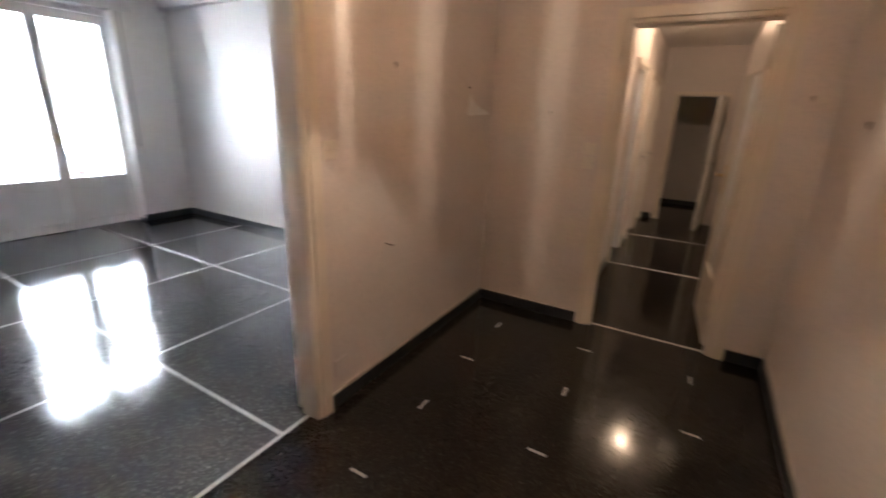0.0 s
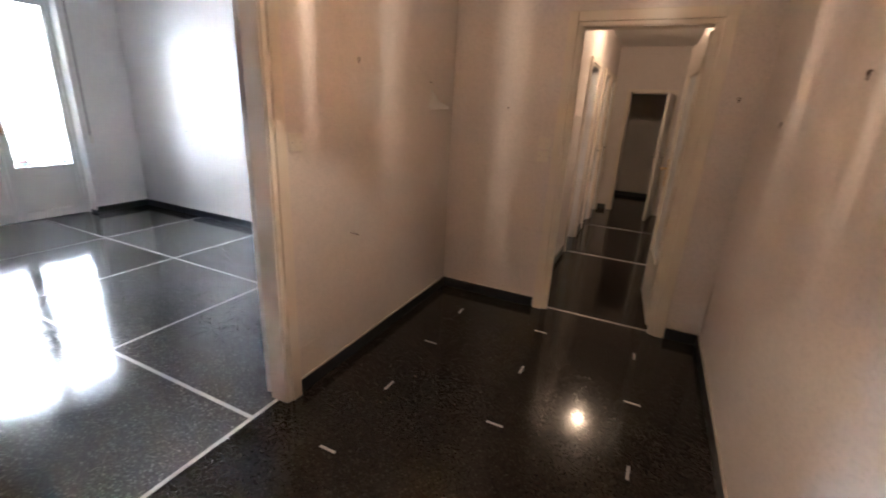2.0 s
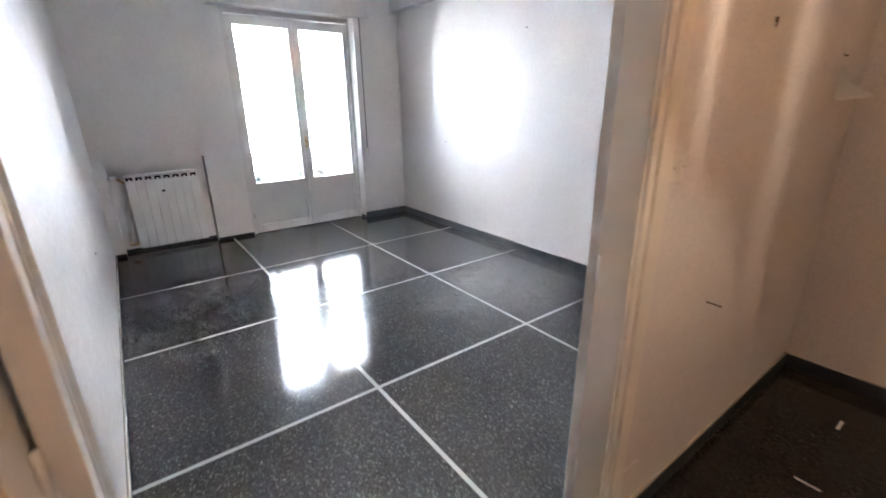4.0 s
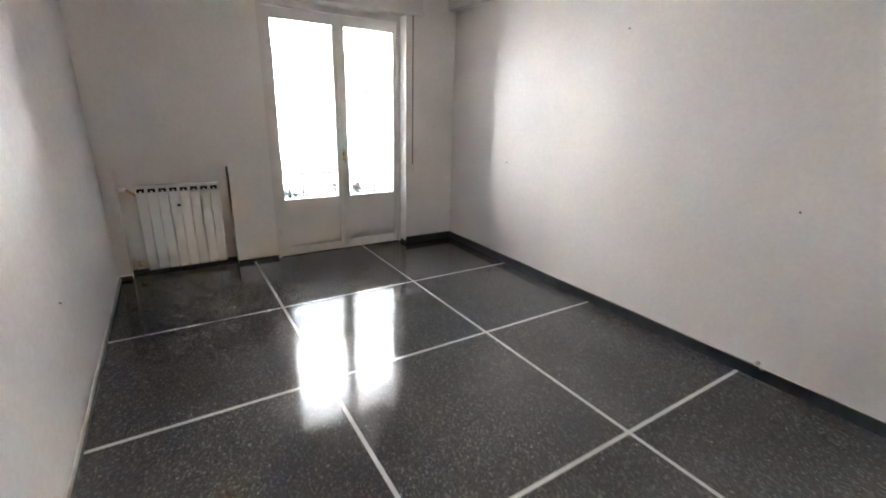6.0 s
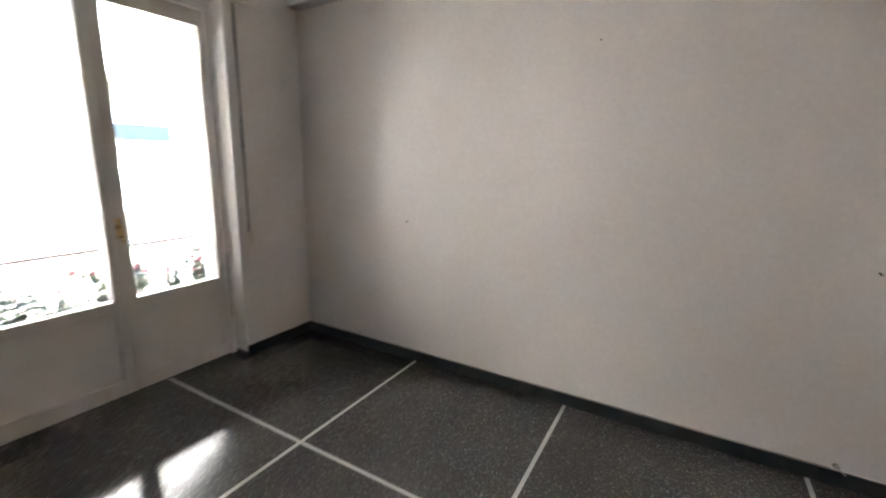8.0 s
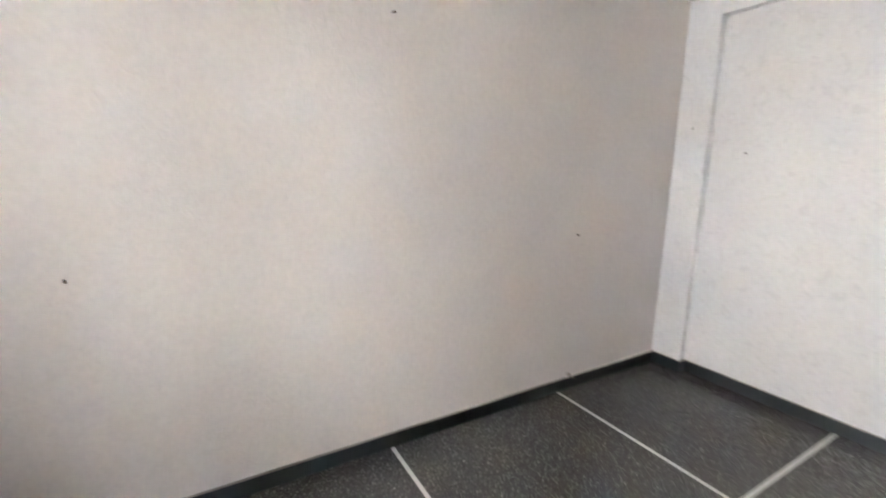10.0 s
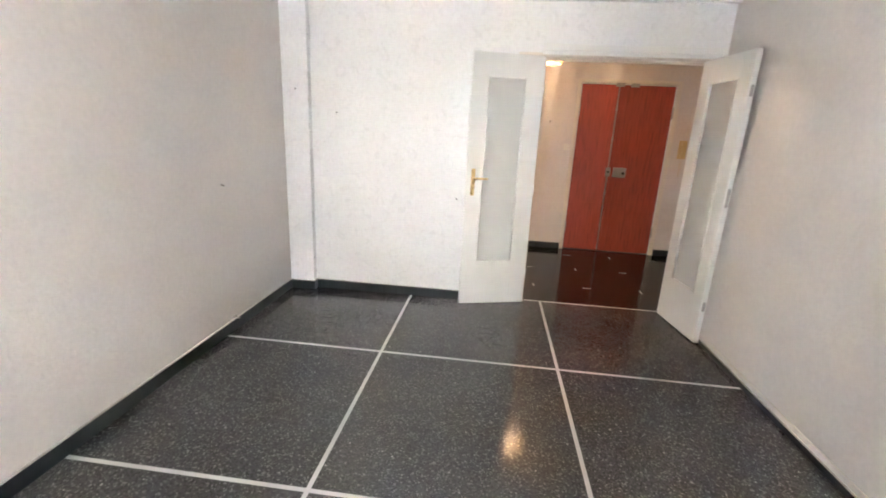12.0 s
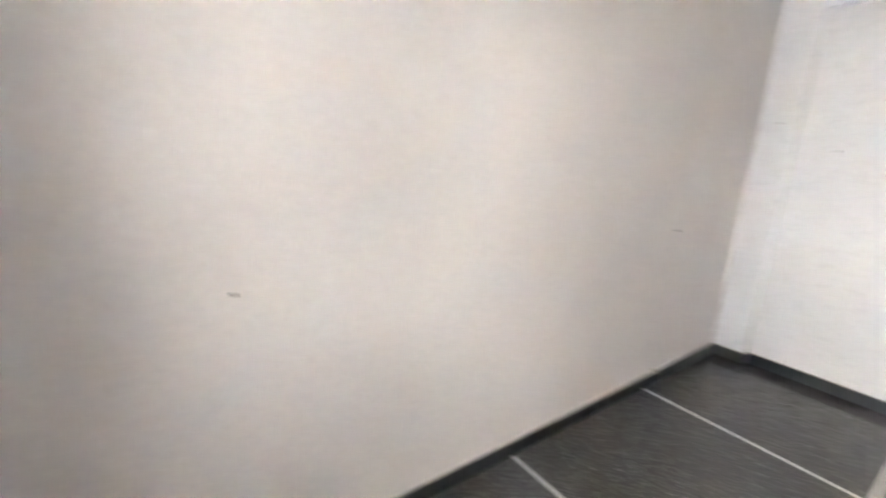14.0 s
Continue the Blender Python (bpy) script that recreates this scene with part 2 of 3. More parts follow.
# the doorway is rebated on the room side, where the open leaves fold back
wall("wall_south", both(cut_wall("x", -3.25, 1.25, -0.095, 0.004, 0, CEIL, [(-2.22, -0.98, 0, 2.05)]), cut_wall("x", -3.25, 1.25, 0.004, 0.085, 0, CEIL, [(-2.27, -0.78, 0, 2.05)])), [SOUTH_PAPER, HALL_PAPER], (1, -1),
     "white embossed wallpaper wall with double doorway")
wall("wall_east", boxed((1.10, 1.25, 0.085, 4.95, 0, CEIL)), [ROOM_PAPER], None, "pale wallpapered wall with nail holes")
wall("wall_west", boxed((-2.425, -2.275, 0.085, 4.95, 0, CEIL)), [ROOM_PAPER], None, "pale wallpapered wall above a cable")
WIN_X0, WIN_X1, WIN_TOP = -0.93, 0.49, 2.42
wall("wall_north", cut_wall("x", -2.425, 1.25, 4.64, 4.95, 0, CEIL, [(-2.18, -1.31, 0, 0.96), (WIN_X0, WIN_X1, 0, WIN_TOP)]),
     [NORTH_PAINT, FACADE], (1, 1), "beige painted window wall with radiator recess")
wall("niche_back", boxed((-2.20, -1.29, 4.79, 4.94, 0, 0.98)), [NORTH_PAINT], None, "beige painted back of the radiator recess")
wall("wall_north_pier", boxed((WIN_X1, 1.10, 4.51, 4.64, 0, CEIL), bevel=0.004), [NORTH_PAINT], None, "beige painted pier beside the balcony door")
wall("wall_pillar", boxed((0.885, 1.10, 0.085, 0.15, 0, 2.40)), [SOUTH_PAPER], None, "white papered corner pillar")
wall("beam_south", boxed((-2.275, 1.10, 0.085, 0.15, 2.40, CEIL)), [SOUTH_PAPER], None, "white papered ceiling beam")
wall("beam_east", boxed((1.0, 1.10, 0.15, 4.51, 2.53, CEIL)), [ROOM_PAPER], None, "pale papered ceiling beam")
# hall
wall("hall_wall_east", cut_wall("y", -2.17, -0.095, 0.815, 0.93, 0, CEIL, [(-1.76, -0.97, 0, 2.02)]), [HALL_PAPER], None,
     "cream flecked wallpaper wall with corridor doorway")
wall("hall_wall_south", cut_wall("x", -3.25, 0.93, -2.24, -2.05, 0, CEIL, [(-2.77, -1.63, 0, 2.11)]), [HALL_PAPER], None,
     "cream flecked wallpaper wall with the entrance doors")
wall("hall_wall_west", boxed((-3.25, -3.05, -2.05, -0.095, 0, CEIL)), [HALL_PAPER], None, "cream flecked wallpaper wall")
wall("landing_wall", boxed((-2.85, -1.55, -2.44, -2.26, 0, 2.3)), [HALL_PAPER], None, "plain wall behind the entrance doors")
# corridor and the spaces that open from it
wall("corridor_wall_north", cut_wall("x", 0.93, 6.9, -0.82, -0.70, 0, CEIL, [(2.45, 3.08, 0, 1.96), (3.62, 4.22, 0, 1.96), (4.42, 5.02, 0, 1.96)]),
     [HALL_PAPER], None, "cream corridor wall with three doorways")
wall("corridor_wall_south", boxed((0.93, 6.9, -1.95, -1.80, 0, CEIL)), [HALL_PAPER], None, "cream corridor wall")
wall("corridor_wall_end", cut_wall("y", -1.80, -0.82, 5.15, 5.27, 0, CEIL, [(-1.66, -1.05, 0, 1.83)]), [HALL_PAPER], None, "cream end wall with a doorway")
wall("store_wall", boxed((6.75, 6.9, -1.80, -0.82, 0, CEIL)), [HALL_PAPER], None, "plain back wall of the dark end room")
wall("side_room_wall_east", boxed((5.2, 5.35, -0.70, 4.95, 0, CEIL)), [ROOM_PAPER], None, "plain side room wall")
wall("side_room_wall_west", boxed((1.25, 1.40, -0.70, 4.95, 0, CEIL)), [ROOM_PAPER], None, "plain side room wall")
wall("side_room_wall_north", cut_wall("x", 1.40, 5.2, 4.80, 4.95, 0, CEIL, [(2.2, 3.6, 0.9, 2.3)]), [ROOM_PAPER], None, "plain side room wall with a window")

# ---- ceilings and floor bases ----
for name, s in (("ceiling_room", (-2.425, 1.25, 0.0, 4.95, CEIL, CEIL + 0.2)), ("ceiling_hall", (-3.25, 0.93, -2.24, 0.0, CEIL, CEIL + 0.2)),
                ("ceiling_corridor", (0.93, 6.9, -1.95, -0.70, 2.46, 2.6)), ("ceiling_side_room", (1.25, 5.35, -0.70, 4.95, CEIL, CEIL + 0.2))):
    solid(name, boxed(s), CEILING, "plain painted ceiling", "ceiling", kind="structure")

floor = solid("floor", boxed((-3.25, 6.9, -2.44, 4.95, -0.25, -0.006)), SCREED, "dark polished terrazzo floor with white strips", "floor", kind="structure")


def slab(name, x0, x1, y0, y1, material, top=0.0):
    return part(name, boxed((x0, x1, y0, y1, -0.012, top)), material, floor)


# ---- room floor: terrazzo panels between white strips ----
HALF = 0.0105
line_x, line_y = [-1.158, 0.0], [-0.035, 1.143, 2.311, 3.412]
xs = [-2.275, *line_x, 1.10]
ys = [*line_y, 4.80]
for j in range(len(ys) - 1):
    for i in range(len(xs) - 1):
        slab("terrazzo_panel", xs[i] + (HALF if i else 0), xs[i + 1] - (HALF if i < 2 else 0), ys[j] + HALF, ys[j + 1] - (HALF if j < 3 else 0), ROOM_FLOOR)
for x in line_x:
    slab("marble_strip", x - HALF, x + HALF, -0.035 + HALF, 4.66, STRIP, 0.0004)
for y in line_y[1:]:
    for i in range(3):
        slab("marble_strip", xs[i] + (HALF if i else 0), xs[i + 1] - (HALF if i < 2 else 0), y - HALF, y + HALF, STRIP, 0.0004)
slab("marble_strip", -2.20, -1.0, -0.035 - HALF, -0.035 + HALF, STRIP, 0.0004)

# ---- hall floor with small inlays, corridor floor with cross strips ----
slab("terrazzo_panel", -3.05, 0.845, -2.24, -0.035 - HALF, HALL_FLOOR)
for i in range(7):
    for j in range(3):
        x, y = 0.43 - 0.523 * i, -0.438 - 0.615 * j - 0.014 * i
        a, b = (0.042, 0.007) if (i + j) % 2 == 0 else (0.007, 0.042)
        slab("marble_inlay", x - a, x + a, y - b, y + b, STRIP, 0.0008)
for x0, x1 in ((0.873, 2.428), (2.472, 3.848), (3.892, 6.75)):
    slab("terrazzo_panel", x0, x1, -1.80, -0.70, HALL_FLOOR)
for x in (0.859, 2.45, 3.87):
    w = 0.013 if x < 1 else 0.022
    slab("marble_strip", x - w, x + w, -1.76 if x < 1 else -1.80, -0.97 if x < 1 else -0.82, STRIP, 0.0004)
slab("terrazzo_panel", 1.40, 5.2, -0.70, 4.80, HALL_FLOOR)


# ---- skirting ----
def skirting(x0, x1, y0, y1):
    high = 0.034 if y1 > 4.6 else 0.078
    bed = boxed((x0, x1, y0, y1, high + 0.0005, high + 0.0035))
    ob = tagged(new("baseboard", mesh_of("baseboard", boxed((x0, x1, y0, y1, 0.0, high), bevel=0.002), SLATE)), "black slate skirting with dusty top edge", "baseboard", kind="structure")
    part("mortar_line", bed, DUST, ob)
    return ob


T = 0.012
for s in ((1.10 - T, 1.10, 0.15, 4.51), (-2.275, -2.275 + T, 0.085, 4.64), (-0.72, 0.885, 0.085, 0.085 + T), (0.885 - T, 0.885, 0.085 + T, 0.15 + T),
          (0.885, 1.10 - T, 0.15, 0.15 + T), (WIN_X1, 1.10 - T, 4.51 - T, 4.51), (WIN_X1 - T, WIN_X1, 4.51 - T, 4.63), (-1.31, WIN_X0, 4.64 - T, 4.64),
          (-2.275 + T, -2.18, 4.64 - T, 4.64), (-2.18, -1.31, 4.79 - T, 4.79),
          (-0.905, 0.815, -0.095 - T, -0.095), (-3.05, -2.295, -0.095 - T, -0.095), (0.815 - T, 0.815, -0.885, -0.095 - T), (0.815 - T, 0.815, -2.05 + T, -1.84),
          (-1.60, 0.815, -2.05, -2.05 + T), (-3.05, -2.80, -2.05, -2.05 + T), (-3.05, -3.05 + T, -2.05 + T, -0.095 - T),
          (0.93, 2.37, -0.82 - T, -0.82), (3.16, 3.54, -0.82 - T, -0.82), (5.08, 5.15, -0.82 - T, -0.82), (5.15 - T, 5.15, -0.97, -0.82 - T), (0.93, 5.15, -1.80, -1.80 + T),
          (6.75 - T, 6.75, -1.80, -0.82)):
    skirting(*s)


# ---- door casings ----
def casing(name, along, u0, u1, top, face, out, width=0.085, material=CREAM, label="cream painted moulded door casing"):
    """A moulded frame round an opening u0..u1 on the wall face, standing proud towards out (+1 or -1)."""
    bm = bmesh.new()
    for d0, d1, proud in ((0.0, width * 0.30, 0.015), (width * 0.30, width, 0.025)):
        for a0, a1, z0, z1 in ((u0 - d1, u0 - d0, 0.001, top + d1), (u1 + d0, u1 + d1, 0.001, top + d1), (u0 - d0, u1 + d0, top + d0, top + d1)):
            v = sorted((face, face + out * proud))
            if along == "x":
                box(bm, a0, a1, *v, z0, z1, bevel=0.005)
            else:
                box(bm, *v, a0, a1, z0, z1, bevel=0.005)
    return solid(name, bm, material, label, "trim", kind="structure")


def liner(name, along, u0, u1, top, v0, v1, thick=0.02, material=CREAM, stop=None):
    """The boards that line an opening, with a rebate bar."""
    pieces = [(u0, u0 + thick, 0, top), (u1 - thick, u1, 0, top), (u0 + thick, u1 - thick, top - thick, top)]
    bm = bmesh.new()
    for a0, a1, z0, z1 in pieces:
        box(bm, *((a0, a1, v0, v1) if along == "x" else (v0, v1, a0, a1)), z0, z1)
    if stop:
        for a0, a1, z0, z1 in ((u0 + thick, u0 + thick + 0.012, 0, top - thick), (u1 - thick - 0.012, u1 - thick, 0, top - thick)):
            box(bm, *((a0, a1, *stop) if along == "x" else (*stop, a0, a1)), z0, z1, bevel=0.002)
    return solid(name, bm, material, "cream painted door lining", "trim", kind="structure")


solid("trim_room_lining", boxed((-2.22, -2.20, -0.097, 0.020, 0.001, 2.05), (-1.0, -0.98, -0.097, 0.002, 0.001, 2.05), (-2.20, -1.0, -0.097, 0.0, 2.03, 2.05),
                                (-2.27, -0.78, 0.006, 0.087, 2.035, 2.05), (-2.20, -1.0, -0.060, -0.020, 2.016, 2.03)), CREAM, "cream painted door lining", "trim", kind="structure")
casing("trim_room_hall_side", "x", -2.205, -0.995, 2.035, -0.095, -1)
solid("trim_room_side", boxed((-2.262, -0.955, 0.085, 0.100, 2.037, 2.062), (-2.262, -0.955, 0.085, 0.112, 2.062, 2.090), (-2.262, -0.955, 0.085, 0.104, 2.090, 2.112), bevel=0.004), WHITE,
      "white painted moulded door head", "trim", kind="structure")
liner("trim_corridor_lining", "y", -1.76, -0.97, 2.02, 0.813, 0.932, stop=(0.82, 0.86))
casing("trim_corridor_hall_side", "y", -1.745, -0.985, 2.005, 0.815, -1, 0.088)
casing("trim_corridor_side", "y", -1.745, -0.985, 2.005, 0.93, 1, 0.05)
liner("trim_entrance_lining", "x", -2.77, -1.63, 2.11, -2.24, -2.048, material=WHITE)
casing("trim_entrance", "x", -2.755, -1.645, 2.095, -2.05, 1, 0.045, CREAM)
for n, (a, b) in enumerate(((2.45, 3.08), (3.62, 4.22), (4.42, 5.02))):
    liner(f"trim_side_lining_{n + 1}", "x", a, b, 1.96, -0.822, -0.698, material=WHITE)
    casing(f"trim_side_door_{n + 1}", "x", a + 0.015, b - 0.015, 1.945, -0.82, -1, 0.07)
liner("trim_end_lining", "y", -1.66, -1.05, 1.83, 5.148, 5.272)
casing("trim_end_door", "y", -1.645, -1.065, 1.815, 5.15, -1, 0.055)


# ---- doors ----
def lever(parent, x, y, z, out, way, material=BRASS):
    """A lever handle on its long plate. way: the side to which the lever points."""
    h = part("handle", boxed((x - 0.016, x + 0.016, *sorted((y, y + out * 0.007)), z - 0.14, z + 0.075), bevel=0.003), material, parent, "brass handle plate")
    bm = bmesh.new()
    rod(bm, (x, y + out * 0.005, z), (x, y + out * 0.05, z), 0.009)
    rod(bm, (x, y + out * 0.048, z), (x + way * 0.11, y + out * 0.048, z), 0.010, 0.008)
    ball(bm, (x, y + out * 0.048, z), 0.011)
    part("lever", bm, material, h, smooth=True)
    return h


def glazed_leaf(name, label, at, turn, width, height, stile, z_glass, material, handle=True, way=-1, knuckle=1):
    """A door leaf from its hinge along +x: stiles and rails, beads, obscure pane, handles, hinges."""
    d = thing(name, label, "door", at, turn, kind="structure")
    t = 0.019
    z0, z1 = z_glass
    a, b = stile[0], width - stile[1]
    part("stile", boxed((0.0, a, -t, t, 0.012, height), bevel=0.002), material, d)
    part("stile", boxed((b, width, -t, t, 0.012, height), bevel=0.002), material, d)
    part("rail", boxed((a, b, -t, t, 0.012, z0)), material, d)
    part("rail", boxed((a, b, -t, t, z1, height)), material, d)
    part("glass_pane", boxed((a, b, -0.003, 0.003, z0, z1)), FROST, d, "ribbed obscure glass pane")
    for side in (-1, 1):
        v = sorted((side * 0.004, side * (t + 0.004)))
        for s in ((a, a + 0.012, *v, z0, z1), (b - 0.012, b, *v, z0, z1), (a + 0.012, b - 0.012, *v, z0, z0 + 0.012), (a + 0.012, b - 0.012, *v, z1 - 0.012, z1)):
            part("glazing_bead", boxed(s, bevel=0.002), material, d)
        if handle:
            lever(d, width - 0.055, side * t, 1.09, side, way)
    hx = -0.004 if knuckle > 0 else -0.016
    for z in (0.27, 1.0, 1.80):
        part("hinge", rod(bmesh.new(), (hx, knuckle * (t + 0.004), z - 0.045), (hx, knuckle * (t + 0.004), z + 0.045), 0.008), material, d, "painted-over steel hinge", smooth=True)
    return d


glazed_leaf("door_1", "open white glazed door leaf with brass handle", (-0.985, 0.026, 0), 17.5, 0.575, 2.03, (0.135, 0.125), (0.385, 1.865), WHITE, knuckle=-1)
west = glazed_leaf("door_2", "open white glazed door leaf beside the wall", (-2.172, 0.012, 0), 97.0, 0.56, 2.03, (0.115, 0.115), (0.36, 1.87), WHITE, False)
for z in (1.06, 1.12, 1.78, 0.30):
    part("bolt_plate", boxed((0.5601, 0.564, -0.010, 0.010, z - 0.035, z + 0.035), bevel=0.001), STEEL, west, "steel bolt plate")
corridor_leaf = glazed_leaf("door_3", "open cream door leaf with glazed panel", (0.935, -1.735, 0), 4.5, 0.74, 1.985, (0.12, 0.12), (0.42, 1.78), CREAM, True)
end_leaf = thing("door_4", "white open door with steel handle at the corridor end", "door", (5.14, -1.655, 0), 172, kind="structure")
part("panel", boxed((0, 0.57, -0.018, 0.018, 0.012, 1.80), bevel=0.002), WHITE, end_leaf)
lever(end_leaf, 0.51, -0.018, 0.94, -1, -1, STEEL)
lever(end_leaf, 0.51, 0.018, 0.94, 1, -1, STEEL)
for n, (a, b) in enumerate(((3.64, 4.20), (4.44, 5.00))):
    d = thing(f"door_{5 + n}", "closed white painted side door", "door", (a, -0.78, 0), 0, kind="structure")
    part("panel", boxed((0.002, b - a - 0.002, -0.018, 0.018, 0.012, 1.938), bevel=0.002), WHITE, d)
    lever(d, b - a - 0.06, -0.018, 1.0, -1, -1, STEEL)

# entrance doors
RX0, RX1, RSEAM, RY = -2.745, -1.655, -2.14, -2.062
entrance = thing("entrance_door", "closed red mahogany double entrance door with steel lock", "door", (0, 0, 0), kind="structure")
part("leaf", boxed((RSEAM + 0.002, RX1, RY - 0.045, RY, 0.012, 2.085), bevel=0.002), MAHOGANY, entrance)
part("leaf", boxed((RX0, RSEAM - 0.002, RY - 0.045, RY, 0.012, 2.085), bevel=0.002), MAHOGANY, entrance)
part("cover_strip", boxed((RSEAM - 0.045, RSEAM + 0.03, RY, RY + 0.014, 0.014, 2.075), bevel=0.004), MAHOGANY, entrance)
bolt = part("bolt_bar", rod(bmesh.new(), (RSEAM + 0.048, RY + 0.008, 0.03), (RSEAM + 0.048, RY + 0.008, 2.09), 0.0065), STEEL, entrance, "long thin steel bolt bar", True)
for z in (0.35, 0.78, 1.45, 1.80):
    part("bolt_guide", boxed((RSEAM + 0.036, RSEAM + 0.060, RY, RY + 0.018, z - 0.012, z + 0.012), bevel=0.002), STEEL, bolt)
for x in (RSEAM + 0.045, RSEAM - 0.13):
    part("top_latch", boxed((x - 0.05, x + 0.05, RY, RY + 0.028, 2.062, 2.105), bevel=0.004), STEEL, entrance, "dull steel top latch")
lock = part("lock_case", boxed((RSEAM - 0.165, RSEAM - 0.01, RY + 0.014, RY + 0.050, 0.985, 1.105), bevel=0.006), STEEL, entrance, "dull steel rim lock")
part("knob", ball(rod(bmesh.new(), (RSEAM - 0.12, RY + 0.05, 1.04), (RSEAM - 0.12, RY + 0.075, 1.04), 0.01), (RSEAM - 0.12, RY + 0.085, 1.04), 0.018), DARK, lock, smooth=True)
plate = part("lock_plate", boxed((RSEAM + 0.02, RSEAM + 0.075, RY + 0.0145, RY + 0.026, 0.99, 1.10), bevel=0.003), STEEL, entrance, "steel keyhole plate")
# a solid dark disc paints the shade inside the keyhole
part("keyhole", rod(bmesh.new(), (RSEAM + 0.047, RY + 0.024, 1.045), (RSEAM + 0.047, RY + 0.030, 1.045), 0.014), DARK, plate, smooth=True)
for x in (RX0 - 0.006, RX1 + 0.006):
    for z in (0.30, 1.78):
        part("hinge", rod(bmesh.new(), (x, RY + 0.008, z - 0.07), (x, RY + 0.008, z + 0.07), 0.011), STEEL, entrance, "dull steel hinge", True)

# ---- balcony door ----
GY = 4.705
window = thing("window_1", "old white two-leaf balcony door with tall panes", "window", (0, 0, 0), kind="structure")
part("window_frame", boxed((WIN_X0, -0.885, 4.645, 4.74, 0, WIN_TOP - 0.05), (0.455, WIN_X1, 4.645, 4.74, 0, WIN_TOP - 0.05), (WIN_X0, WIN_X1, 4.645, 4.74, WIN_TOP - 0.05, WIN_TOP), bevel=0.003), WINDOW_PAINT, window)
for a, b, g0, g1 in ((-0.883, -0.172, -0.815, -0.245), (-0.168, 0.453, -0.120, 0.412)):
    sash = part("sash", boxed((a, g0, 4.66, 4.72, 0.004, 2.365), (g1, b, 4.66, 4.72, 0.004, 2.365), (g0, g1, 4.66, 4.72, 0.004, 0.10), (g0, g1, 4.66, 4.72, 0.53, 0.60), (g0, g1, 4.66, 4.72, 2.27, 2.365), bevel=0.004), WINDOW_PAINT, window)
    part("lower_panel", boxed((g0, g1, 4.676, 4.704, 0.10, 0.53), bevel=0.002), WINDOW_PAINT, sash)
    pane = part("pane", boxed((g0, g1, GY - 0.002, GY + 0.002, 0.60, 2.27)), PANE, sash, "clear window pane")
    pane.visible_shadow = False
part("cover_strip", boxed((-0.205, -0.150, 4.645, 4.66, 0.02, 2.36), bevel=0.005), WINDOW_PAINT, window)
grip = part("handle", boxed((-0.192, -0.164, 4.637, 4.645, 0.98, 1.10), bevel=0.003), BRASS, window, "small brass window handle")
part("lever", rod(rod(bmesh.new(), (-0.178, 4.64, 1.05), (-0.178, 4.60, 1.05), 0.008), (-0.178, 4.603, 1.055), (-0.178, 4.603, 0.95), 0.008), BRASS, grip, smooth=True)
for z in (0.25, 2.1):
    for x in (-0.89, 0.458):
        part("hinge", rod(bmesh.new(), (x, 4.640, z - 0.05), (x, 4.640, z + 0.05), 0.009), WINDOW_PAINT, window, smooth=True)
part("sill", boxed((WIN_X0, WIN_X1, 4.725, 5.0, -0.003, 0.012), bevel=0.003), STRIP, window, "white marble threshold")
shutter_box = thing("shutter_box", "white painted roller shutter box above the balcony door", "shutter box")
part("body", boxed((-1.06, 0.66, 4.455, 4.64, 2.43, CEIL), bevel=0.005), WINDOW_PAINT, shutter_box)
part("lower_lip", boxed((-1.07, 0.67, 4.445, 4.455, 2.425, 2.47), bevel=0.003), WINDOW_PAINT, shutter_box)
strap = thing("shutter_strap", "grey woven shutter strap hanging on the pier", "strap")
part("strap", boxed((0.560, 0.576, 4.503, 4.5055, 0.93, 2.43)), paint("grey webbing", (0.30, 0.27, 0.24), 0.9, 0.2), strap)
part("winder", boxed((0.550, 0.586, 4.492, 4.51, 0.84, 0.93), bevel=0.005), PLASTIC, strap, "ivory strap winder")

# side room window, unseen, added to send daylight through the corridor doorway
w2 = thing("window_2", "unseen white window added to light the side room", "window", (0, 0, 0), kind="structure")
part("window_frame", boxed((2.2, 2.27, 4.84, 4.9, 0.9, 2.3), (3.53, 3.6, 4.84, 4.9, 0.9, 2.3), (2.27, 3.53, 4.84, 4.9, 0.9, 0.97), (2.27, 3.53, 4.84, 4.9, 2.23, 2.3), (2.87, 2.93, 4.84, 4.9, 0.97, 2.23)), WHITE, w2)
for a, b in ((2.27, 2.87), (2.93, 3.53)):
    part("pane", boxed((a, b, 4.868, 4.872, 0.97, 2.23)), PANE, w2).visible_shadow = False

# ---- radiator in its recess ----
rad = thing("radiator", "white eight-element radiator in a wall recess", "radiator")
RX, RW, N = -2.05, 0.081, 8
for i in range(N):
    x = RX + i * RW
    section = part("element", boxed((x + 0.003, x + RW - 0.003, 4.655, 4.672, 0.055, 0.755), bevel=0.004), RADIATOR, rad)
    part("fin", boxed((x + 0.032, x + 0.049, 4.668, 4.735, 0.07, 0.77), (x + 0.006, x + 0.075, 4.725, 4.735, 0.07, 0.77), bevel=0.002), RADIATOR, section)
    part("top_grille", boxed((x + 0.001, x + 0.012, 4.657, 4.735, 0.755, 0.792), (x + RW - 0.012, x + RW - 0.001, 4.657, 4.735, 0.755, 0.792), (x + 0.001, x + RW - 0.001, 4.662, 4.735, 0.792, 0.815)), RADIATOR, section)
    # dark bar that paints the shade inside the air slot
    part("slot_shade", boxed((x + 0.012, x + RW - 0.012, 4.69, 4.70, 0.755, 0.792)), DARK, section)
